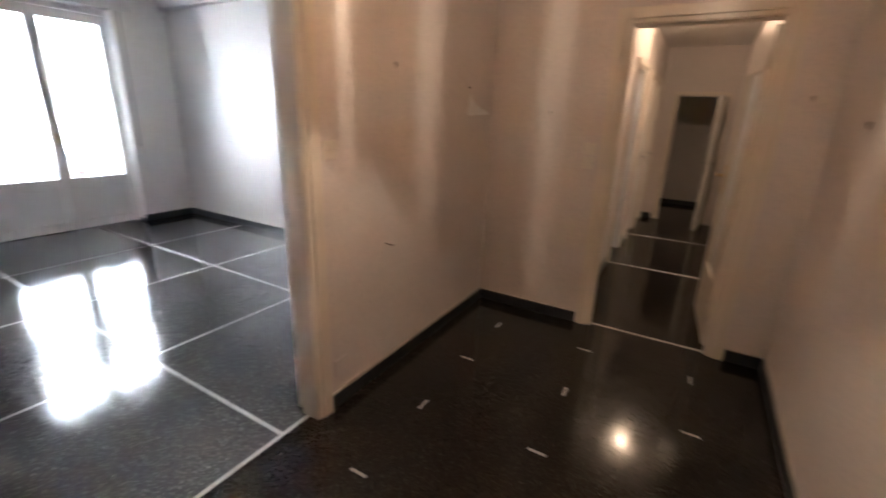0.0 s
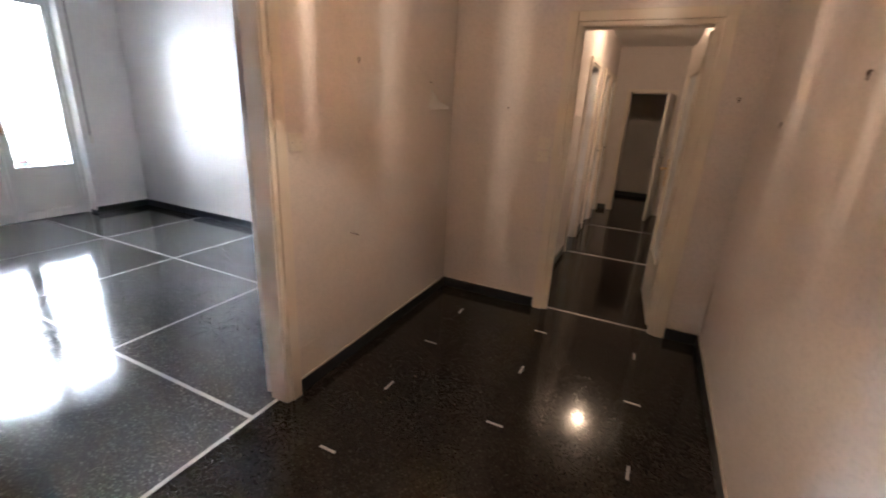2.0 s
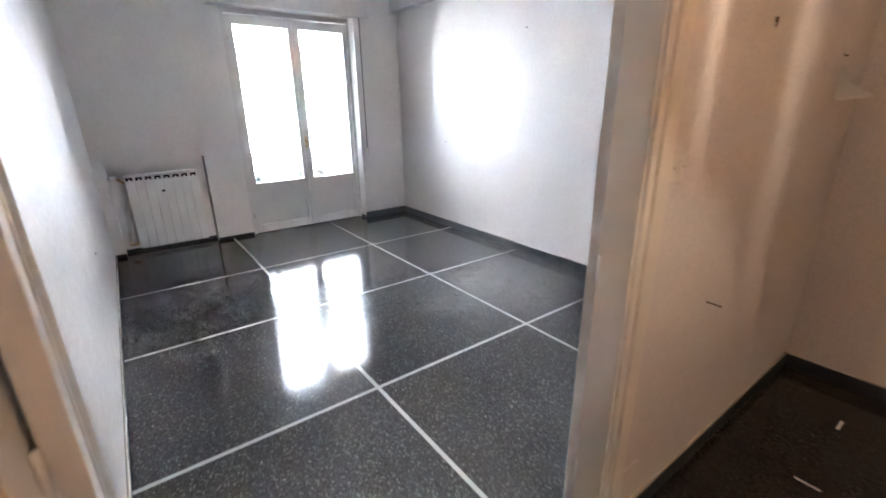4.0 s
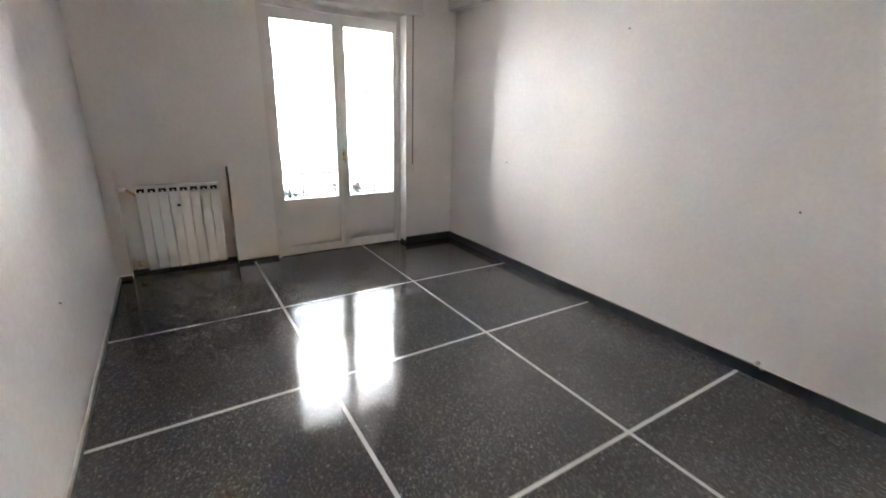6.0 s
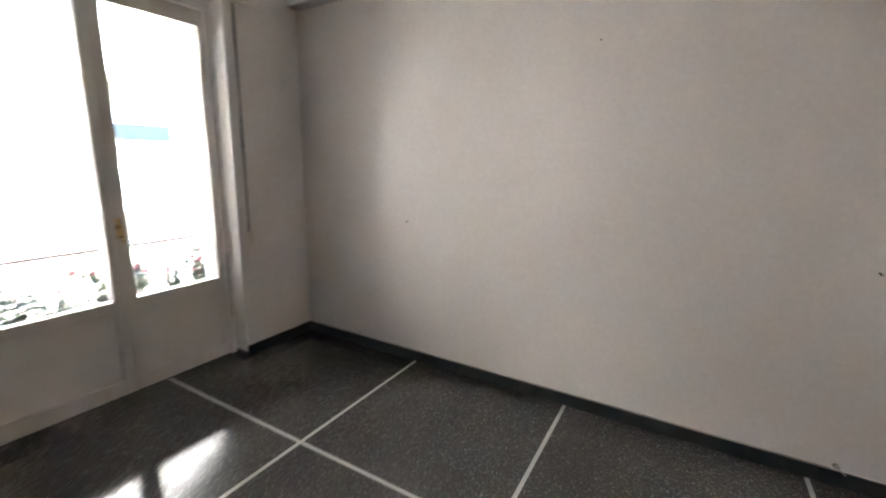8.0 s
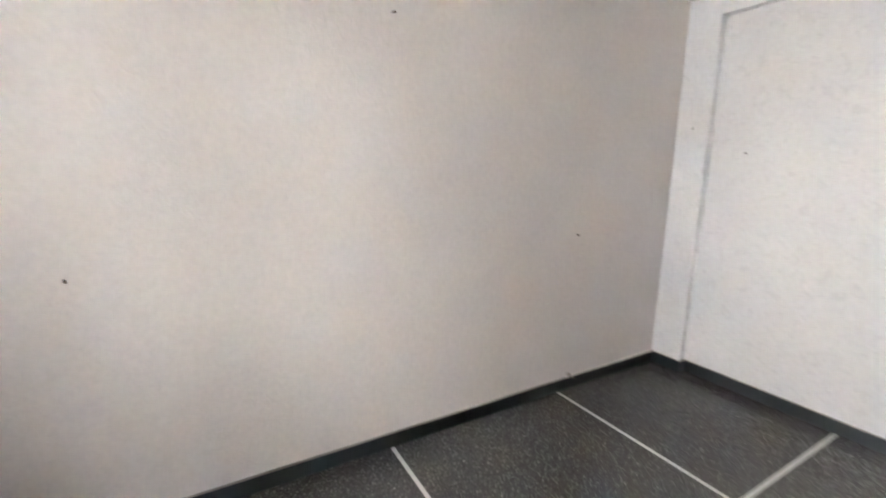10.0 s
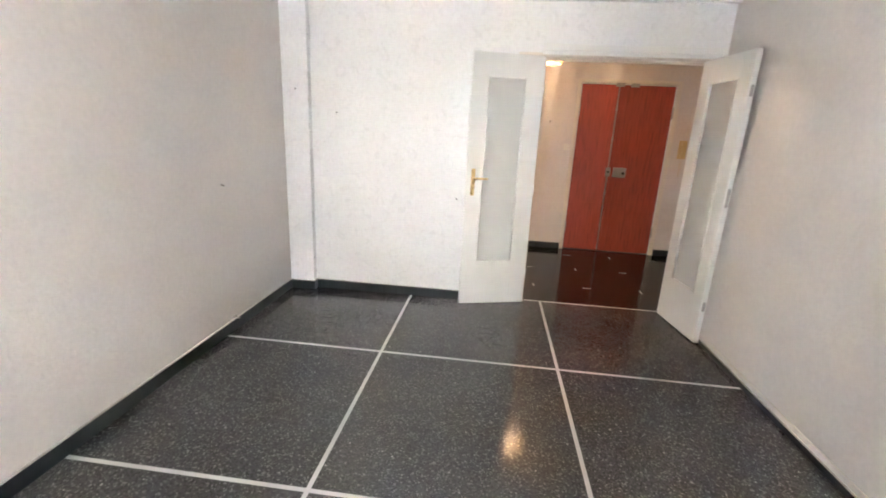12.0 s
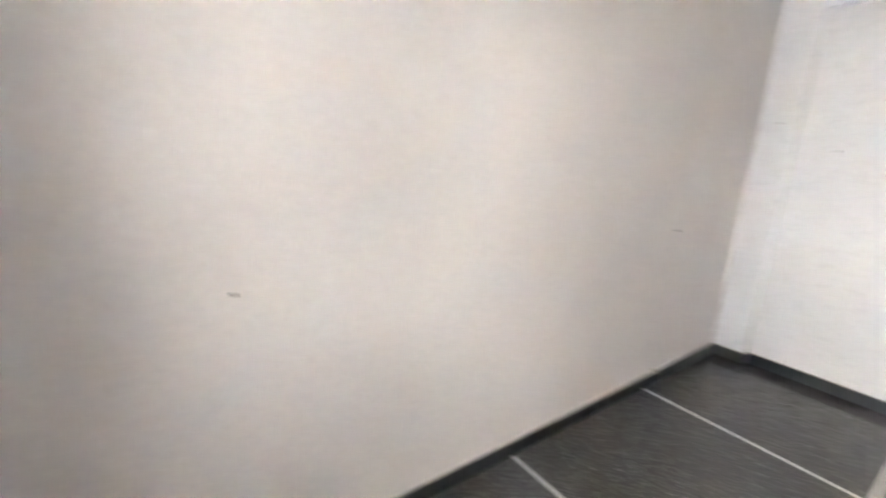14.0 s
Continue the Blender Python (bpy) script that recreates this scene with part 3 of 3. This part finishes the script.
for z in (0.11, 0.72):
    part("header_pipe", rod(bmesh.new(), (RX, 4.70, z), (RX + N * RW, 4.70, z), 0.022), RADIATOR, rad, smooth=True)
valve = part("valve", rod(rod(bmesh.new(), (RX, 4.70, 0.735), (-2.13, 4.70, 0.80), 0.011), (-2.13, 4.70, 0.80), (-2.13, 4.79, 0.80), 0.011), BRASS, rad, "old brass valve", True)
part("valve_knob", rod(bmesh.new(), (-2.125, 4.705, 0.80), (-2.165, 4.64, 0.80), 0.024, 0.022, 14), WHITE, valve, "white valve knob", True)
part("return_pipe", rod(rod(bmesh.new(), (RX, 4.70, 0.10), (-2.12, 4.70, 0.10), 0.011), (-2.12, 4.70, 0.10), (-2.12, 4.79, 0.10), 0.011), BRASS, rad, "brass return pipe", True)
meter = part("heat_meter", boxed((RX + 3.55 * RW, RX + 4.15 * RW, 4.638, 4.655, 0.56, 0.66), bevel=0.004), WHITE, rad, "small white heat meter")
part("display", boxed((RX + 3.68 * RW, RX + 4.02 * RW, 4.6365, 4.6382, 0.625, 0.645)), DARK, meter)
for x in (RX + 0.10, RX + 0.52):
    part("wall_bracket", boxed((x, x + 0.02, 4.69, 4.79, 0.69, 0.71)), STEEL, rad)


# ---- hall fittings ----
def on_wall(name, label, category, face, out, along, u, z, group=""):
    """An empty on a wall whose local x runs along the wall and whose local -y points into the room."""
    turn = {("x", -1): 0, ("x", 1): 180, ("y", -1): 270, ("y", 1): 90}[(along, out)]
    at = (u, face, z) if along == "x" else (face, u, z)
    return thing(name, label, category, at, turn, group)


def switch(*place, label="ivory square light switch on flecked wallpaper"):
    s = on_wall("light_switch", label, "switch", *place, group="light switches")
    part("plate", boxed((-0.04, 0.04, -0.008, 0.0, -0.04, 0.04), bevel=0.003), PLASTIC, s)
    part("rocker", boxed((-0.008, 0.008, -0.015, -0.008, -0.016, 0.016), bevel=0.002), PLASTIC, s)
    for x in (-0.026, 0.026):
        part("screw", rod(bmesh.new(), (x, -0.0075, 0), (x, -0.0095, 0), 0.0035), STEEL, s)
    return s


switch(-0.095, -1, "x", -0.838, 1.288)
switch(0.815, -1, "y", -0.83, 1.262, label="ivory switch beside the corridor doorway")
switch(0.815, -1, "y", -0.83, 1.172, label="ivory switch below another switch")
switch(-2.05, 1, "x", -1.55, 1.325, label="ivory light switch beside the entrance doors")
outlet = on_wall("wall_outlet", "painted-over low wall outlet cover", "outlet", -0.095, -1, "x", -0.825, 0.215)
part("plate", boxed((-0.045, 0.045, -0.005, 0, -0.045, 0.045), bevel=0.002), HALL_PAPER, outlet)


def hook(face, out, along, u, z):
    h = on_wall("wall_hook", "small rusty screw hook in the wallpaper", "hook", face, out, along, u, z, "wall hooks")
    bm = bmesh.new()
    rod(bm, (0, 0, 0.010), (0, -0.008, 0.010), 0.0028)
    for k in range(8):
        a, b = radians(20 + 40 * k), radians(20 + 40 * (k + 1))
        rod(bm, (0.010 * math.cos(a), -0.008, 0.002 + 0.010 * math.sin(a)), (0.010 * math.cos(b), -0.008, 0.002 + 0.010 * math.sin(b)), 0.0026, segments=6)
    rod(bm, (0.009, -0.008, 0.004), (0.002, -0.008, -0.020), 0.0026)
    rod(bm, (0.002, -0.008, -0.020), (-0.006, -0.008, -0.018), 0.0026)
    bmesh.ops.scale(bm, vec=(0.8, 0.8, 0.8), verts=bm.verts[:])
    part("screw_hook", bm, RUST, h)
    return h


def nail(face, out, along, u, z, length=0.03, label="old nail stub in the wall"):
    h = on_wall("nail", label, "nail", face, out, along, u, z, "nails")
    part("shank", rod(rod(bmesh.new(), (0, 0.002, 0), (0.004, -length, -0.004), 0.0028), (0.004, -length, -0.004), (0.004, -length - 0.002, -0.004), 0.005), RUST, h)
    part("plug", rod(bmesh.new(), (0, 0.001, 0), (0, -0.002, 0), 0.0042), DARK, h)
    return h


for u, z in ((-1.31, 1.625), (-0.635, 1.622), (0.22, 1.473)):
    hook(-2.05, 1, "x", u, z)
hook(0.815, -1, "y", -1.93, 1.60)
hook(-0.095, -1, "x", -0.37, 1.68)
nail(-0.095, -1, "x", 0.433, 1.625, 0.012)
nail(-0.095, -1, "x", -0.452, 0.774, 0.045, "rusty nail sticking out of the wall")
nail(0.815, -1, "y", -0.538, 1.49, 0.006)
nail(0.815, -1, "y", -0.545, 2.22, 0.006)
flap = on_wall("torn_paper", "torn white flap of wallpaper hanging off", "paper", -0.095, -1, "x", 0.47, 1.505)
bm = bmesh.new()
vs = [bm.verts.new(c) for c in ((-0.055, -0.006, -0.045), (0.065, -0.105, -0.035), (0.012, -0.040, 0.010), (-0.02, -0.004, 0.085), (0.045, -0.108, -0.046), (-0.050, -0.020, -0.058))]
for f in ((0, 1, 2), (0, 2, 3), (5, 4, 1), (5, 1, 0)):
    bm.faces.new([vs[i] for i in f])
bmesh.ops.solidify(bm, geom=bm.faces[:], thickness=0.001)
part("paper", bm, paint("bare white paper", (0.90, 0.88, 0.85), 0.8), flap)
intercom = on_wall("intercom", "yellowed plastic intercom handset on the wall", "intercom", -2.05, 1, "x", -2.93, 1.36)
part("base", boxed((-0.045, 0.045, -0.035, 0, -0.11, 0.11), bevel=0.006), YELLOWED, intercom)
part("handset", boxed((-0.030, 0.030, -0.075, -0.035, -0.10, -0.05), (-0.030, 0.030, -0.075, -0.035, 0.05, 0.10), (-0.020, 0.020, -0.085, -0.060, -0.10, 0.10), bevel=0.008), YELLOWED, intercom)
bm = bmesh.new()
for k in range(24):
    a, b = (Vector((0.008 * math.cos(k1 * 1.6), -0.03 + 0.008 * math.sin(k1 * 1.6), -0.11 - 0.009 * k1)) for k1 in (k, k + 1))
    rod(bm, a, b, 0.003, segments=5)
part("coiled_cord", bm, YELLOWED, intercom)

# hall pendant lamp; unseen petals are added so their gaps streak the walls
LAMP = (-1.11, -0.914, 2.25)
lamp = thing("pendant_lamp", "lit pendant lamp with amber petals added for light streaks", "lamp", LAMP)
part("bulb", ball(bmesh.new(), (0, 0, 0), 0.008, (1, 1, 1.6), 2), BULB, lamp, "glowing bulb", True)
part("socket", rod(bmesh.new(), (0, 0, 0.02), (0, 0, 0.12), 0.014, 0.024, 16), BRASS, lamp, "brass socket", True)
part("stem", rod(bmesh.new(), (0, 0, 0.12), (0, 0, CEIL - LAMP[2] - 0.03), 0.006), BRASS, lamp, smooth=True)
part("ceiling_rose", rod(bmesh.new(), (0, 0, CEIL - LAMP[2] - 0.04), (0, 0, CEIL - LAMP[2]), 0.05, 0.06, 24), BRASS, lamp, smooth=True)
rng = random.Random(4)
for k in range(13):
    a0 = 2 * math.pi * k / 13 + 0.428 + rng.uniform(-0.02, 0.02)
    half = rng.uniform(0.205, 0.252)
    bm = bmesh.new()
    grid = []
    for i in range(7):
        f = i / 6
        row = []
        for j in range(5):
            g = (j / 4 - 0.5) * 2
            a = a0 + g * half * (0.80 + 0.17 * f)
            r = 0.165 - 0.055 * f * f + 0.008 * (1 - g * g)
            row.append(bm.verts.new((r * math.cos(a), r * math.sin(a), 0.10 - 0.23 * f)))
        grid.append(row)
    for i in range(6):
        for j in range(4):
            bm.faces.new((grid[i][j], grid[i][j + 1], grid[i + 1][j + 1], grid[i + 1][j]))
    bmesh.ops.solidify(bm, geom=bm.faces[:], thickness=0.003)
    leaf = part("petal", bm, PETAL, lamp, smooth=True)
    # unseen rib, added to cast a dark band on the walls
    bm = bmesh.new()
    for f0, f1 in ((0.0, 0.35), (0.35, 0.7), (0.7, 1.0)):
        ends = [((0.178 - 0.055 * f * f) * math.cos(a0), (0.178 - 0.055 * f * f) * math.sin(a0), 0.10 - 0.23 * f) for f in (f0, f1)]
        rod(bm, *ends, 0.0055, segments=6)
    part("rib", bm, BRASS, leaf, "thin brass rib added for a dark streak")

globe = thing("ceiling_lamp", "lit round glass lamp on the corridor ceiling", "lamp", (2.80, -1.27, 2.38))
part("globe", ball(bmesh.new(), (0, 0, 0), 0.06, (1, 1, 0.8), 3), CORRIDOR_BULB, globe, "glowing glass globe", True)
part("base", rod(bmesh.new(), (0, 0, 0.045), (0, 0, 0.08), 0.05, 0.055, 20), WHITE, globe, smooth=True)

# ---- small things in the room ----
# the third, short stub stands in for a thin scratch in the wallpaper
for y, z, l in ((2.292, 2.09, 0.02), (1.056, 1.035, 0.014), (3.503, 1.036, 0.01)):
    nail(1.10, -1, "y", y, z, l)
nail(0.15, 1, "x", 0.99, 1.72, 0.006)
nail(0.085, 1, "x", 0.672, 1.552, 0.004)
nail(0.085, 1, "x", -0.36, 0.90, 0.004)
nail(-2.275, 1, "y", 2.6, 0.62, 0.006)
nail(1.10, -1, "y", 3.95, 0.105, 0.01)
for y in (1.05,):
    tap = on_wall("cable_stub", "dusty cable stub above the skirting", "cable", 1.10, -1, "y", y, 0.10)
    bm = bmesh.new()
    rod(bm, (0, 0, 0.0), (0, -0.022, 0.004), 0.012)
    rod(bm, (0, -0.02, 0.0), (0.03, -0.028, -0.02), 0.004)
    ball(bm, (0.03, -0.028, -0.02), 0.006)
    part("stub", bm, DUST, tap)


def cable(name, label, points, r, material):
    cu = bpy.data.curves.new(name, "CURVE")
    cu.dimensions, cu.bevel_depth, cu.bevel_resolution = "3D", r, 2
    s = cu.splines.new("POLY")
    s.points.add(len(points) - 1)
    for p, c in zip(s.points, points):
        p.co = (*c, 1)
    cu.materials.append(material)
    return tagged(new(name, cu), label, "cable")


rc = random.Random(2)
cable("loose_cable", "thin white cable lying along the skirting", [(-2.275 + T + 0.001 + rc.uniform(0.0, 0.006), 0.75 + 0.1 * i, 0.083 + rc.uniform(-0.002, 0.004)) for i in range(33)], 0.0035, PLASTIC)
cable("thin_cable", "thin pale cable on top of the skirting", [(1.10 - 0.006 + rc.uniform(-0.002, 0.001), 0.17 + 0.1 * i, 0.0815 + rc.uniform(0, 0.002)) for i in range(10)], 0.003, PLASTIC)

# ---- balcony ----
solid("balcony_floor", boxed((-2.6, 1.6, 4.95, 6.05, -0.25, -0.03)), CONCRETE, "grey concrete balcony floor", "balcony", kind="structure")
rail = thing("balcony_railing", "thin ochre painted balcony railing with upright bars", "railing", (0, 0, -0.03))
for z, r in ((0.715, 0.012), (0.13, 0.012)):
    part("rail", rod(bmesh.new(), (-2.55, 5.92, z), (1.55, 5.92, z), r), RAILING, rail)
for i in range(5):
    x = -2.5 + i
    part("post", boxed((x + 0.18, x + 0.205, 5.908, 5.932, 0.0, 0.725)), RAILING, rail)
part("handrail", boxed((-2.55, 1.55, 5.89, 5.95, 0.725, 0.775), bevel=0.006), FACADE, rail, "sunlit white flat handrail")
for i in range(51):
    x = -2.5 + 0.08 * i
    part("bar", rod(bmesh.new(), (x, 5.92, 0.13), (x, 5.92, 0.715), 0.010, segments=6), RAILING, rail)


def plant(x, seed, blossom):
    """A window box plant: trough, stems, many small leaves and blossoms."""
    r = random.Random(seed)
    p = thing("potted_plant", "leafy balcony plant with pink blossoms in a trough" if blossom else "leafy green balcony plant in a trough", "plant", (x, 5.72, -0.03), group="balcony plants")
    part("trough", boxed((-0.3, 0.3, -0.09, 0.09, 0.0, 0.20), bevel=0.01), paint("terracotta trough", (0.33, 0.14, 0.08), 0.8, 0.2), p)
    stems, leaves, flowers = bmesh.new(), bmesh.new(), bmesh.new()
    for i in range(30):
        a = Vector((r.uniform(-0.26, 0.26), r.uniform(-0.05, 0.05), 0.19))
        b = a + Vector((r.uniform(-0.12, 0.12), r.uniform(-0.06, 0.10), r.uniform(0.16, 0.42)))
        rod(stems, a, b, 0.004, 0.002, 5)
        for j in range(13):
            at = a.lerp(b, r.uniform(0.35, 1.05)) + Vector((r.uniform(-0.05, 0.05), r.uniform(-0.05, 0.05), r.uniform(-0.03, 0.03)))
            m = Matrix.LocRotScale(at, Euler((r.uniform(-1.2, 1.2), r.uniform(-1.2, 1.2), r.uniform(0, 6.3))), None)
            s = r.uniform(0.024, 0.042)
            vs = [leaves.verts.new(m @ Vector(c)) for c in ((-s, 0, 0), (0, -0.5 * s, 0.2 * s), (s, 0, 0), (0, 0.5 * s, 0.2 * s))]
            leaves.faces.new(vs)
        if blossom and i % 2 == 0:
            ball(flowers, b, r.uniform(0.018, 0.03), (1, 1, 0.7), 1)
    part("stems", stems, LEAF, p)
    part("leaves", leaves, LEAF, p)
    if blossom:
        part("blossoms", flowers, BLOSSOM, p, "pink blossoms")


for i, x in enumerate((-1.2, -0.5, 0.2, 0.9)):
    plant(x, 20 + i, i != 1)

# ---- the house across the street ----
solid("ground", boxed((-400, 400, 6.3, 800, -9.2, -9.0)), ASPHALT, "grey street far below the balcony", "ground", kind="structure")
house = thing("apartment_building", "sunlit white apartment building with teal awnings", "building", (0, 14, 0))
holes = []
for k in range(6):
    z = -8.51 + 2.95 * k
    for i in range(9):
        holes.append((-12.3 + 2.95 * i, -11.1 + 2.95 * i, z + 0.2, z + 2.2))
part("wall", cut_wall("x", -14, 15, 0.0, 0.4, -9, 9.4, [h for h in holes]), FACADE, house)
part("back_wall", boxed((-14, 15, 4.0, 4.3, -9, 9.4)), FACADE, house)
part("roof", boxed((-14.4, 15.4, -0.5, 4.6, 9.4, 9.75)), CONCRETE, house)
for a, b, c, d in holes:
    part("window", boxed((a, a + 0.08, 0.10, 0.18, c, d), (b - 0.08, b, 0.10, 0.18, c, d), (a + 0.08, b - 0.08, 0.10, 0.18, d - 0.08, d), ((a + b) / 2 - 0.04, (a + b) / 2 + 0.04, 0.10, 0.18, c, d - 0.08)), WHITE, house)
for k in range(6):
    z = -8.51 + 2.95 * k
    part("floor_band", boxed((-14, 15, 0.30, 0.38, z, z + 2.4)), CREAM, house)
    for x0 in (-6.5, 0.7, 7.9):
        balcony = part("balcony", boxed((x0, x0 + 5.2, -1.3, 0.0, z - 0.2, z)), FACADE, house)
        part("parapet", boxed((x0, x0 + 5.2, -1.3, -1.22, z, z + 0.95)), FACADE, balcony)
for x1, x2, k in ((3.3, 4.5, 3), (2.8, 3.6, 4), (0.7, 1.6, 4), (7.6, 9.0, 3), (-5.2, -4.0, 4), (-8.0, -6.6, 3)):
    z = 0.34 + 2.95 * (k - 3)
    blind = part("awning", boxed((x1, x2, -1.33, -1.30, z + 1.38, z + 1.72), bevel=0.006), AWNING, house, "teal canvas awning")
    part("awning_bar", rod(bmesh.new(), (x1, -1.315, z + 1.735), (x2, -1.315, z + 1.735), 0.02), FACADE, blind)
    for x in (x1 + 0.03, x2 - 0.03):
        part("arm", rod(bmesh.new(), (x, -1.31, z + 1.735), (x, 0.0, z + 1.80), 0.012), FACADE, blind)
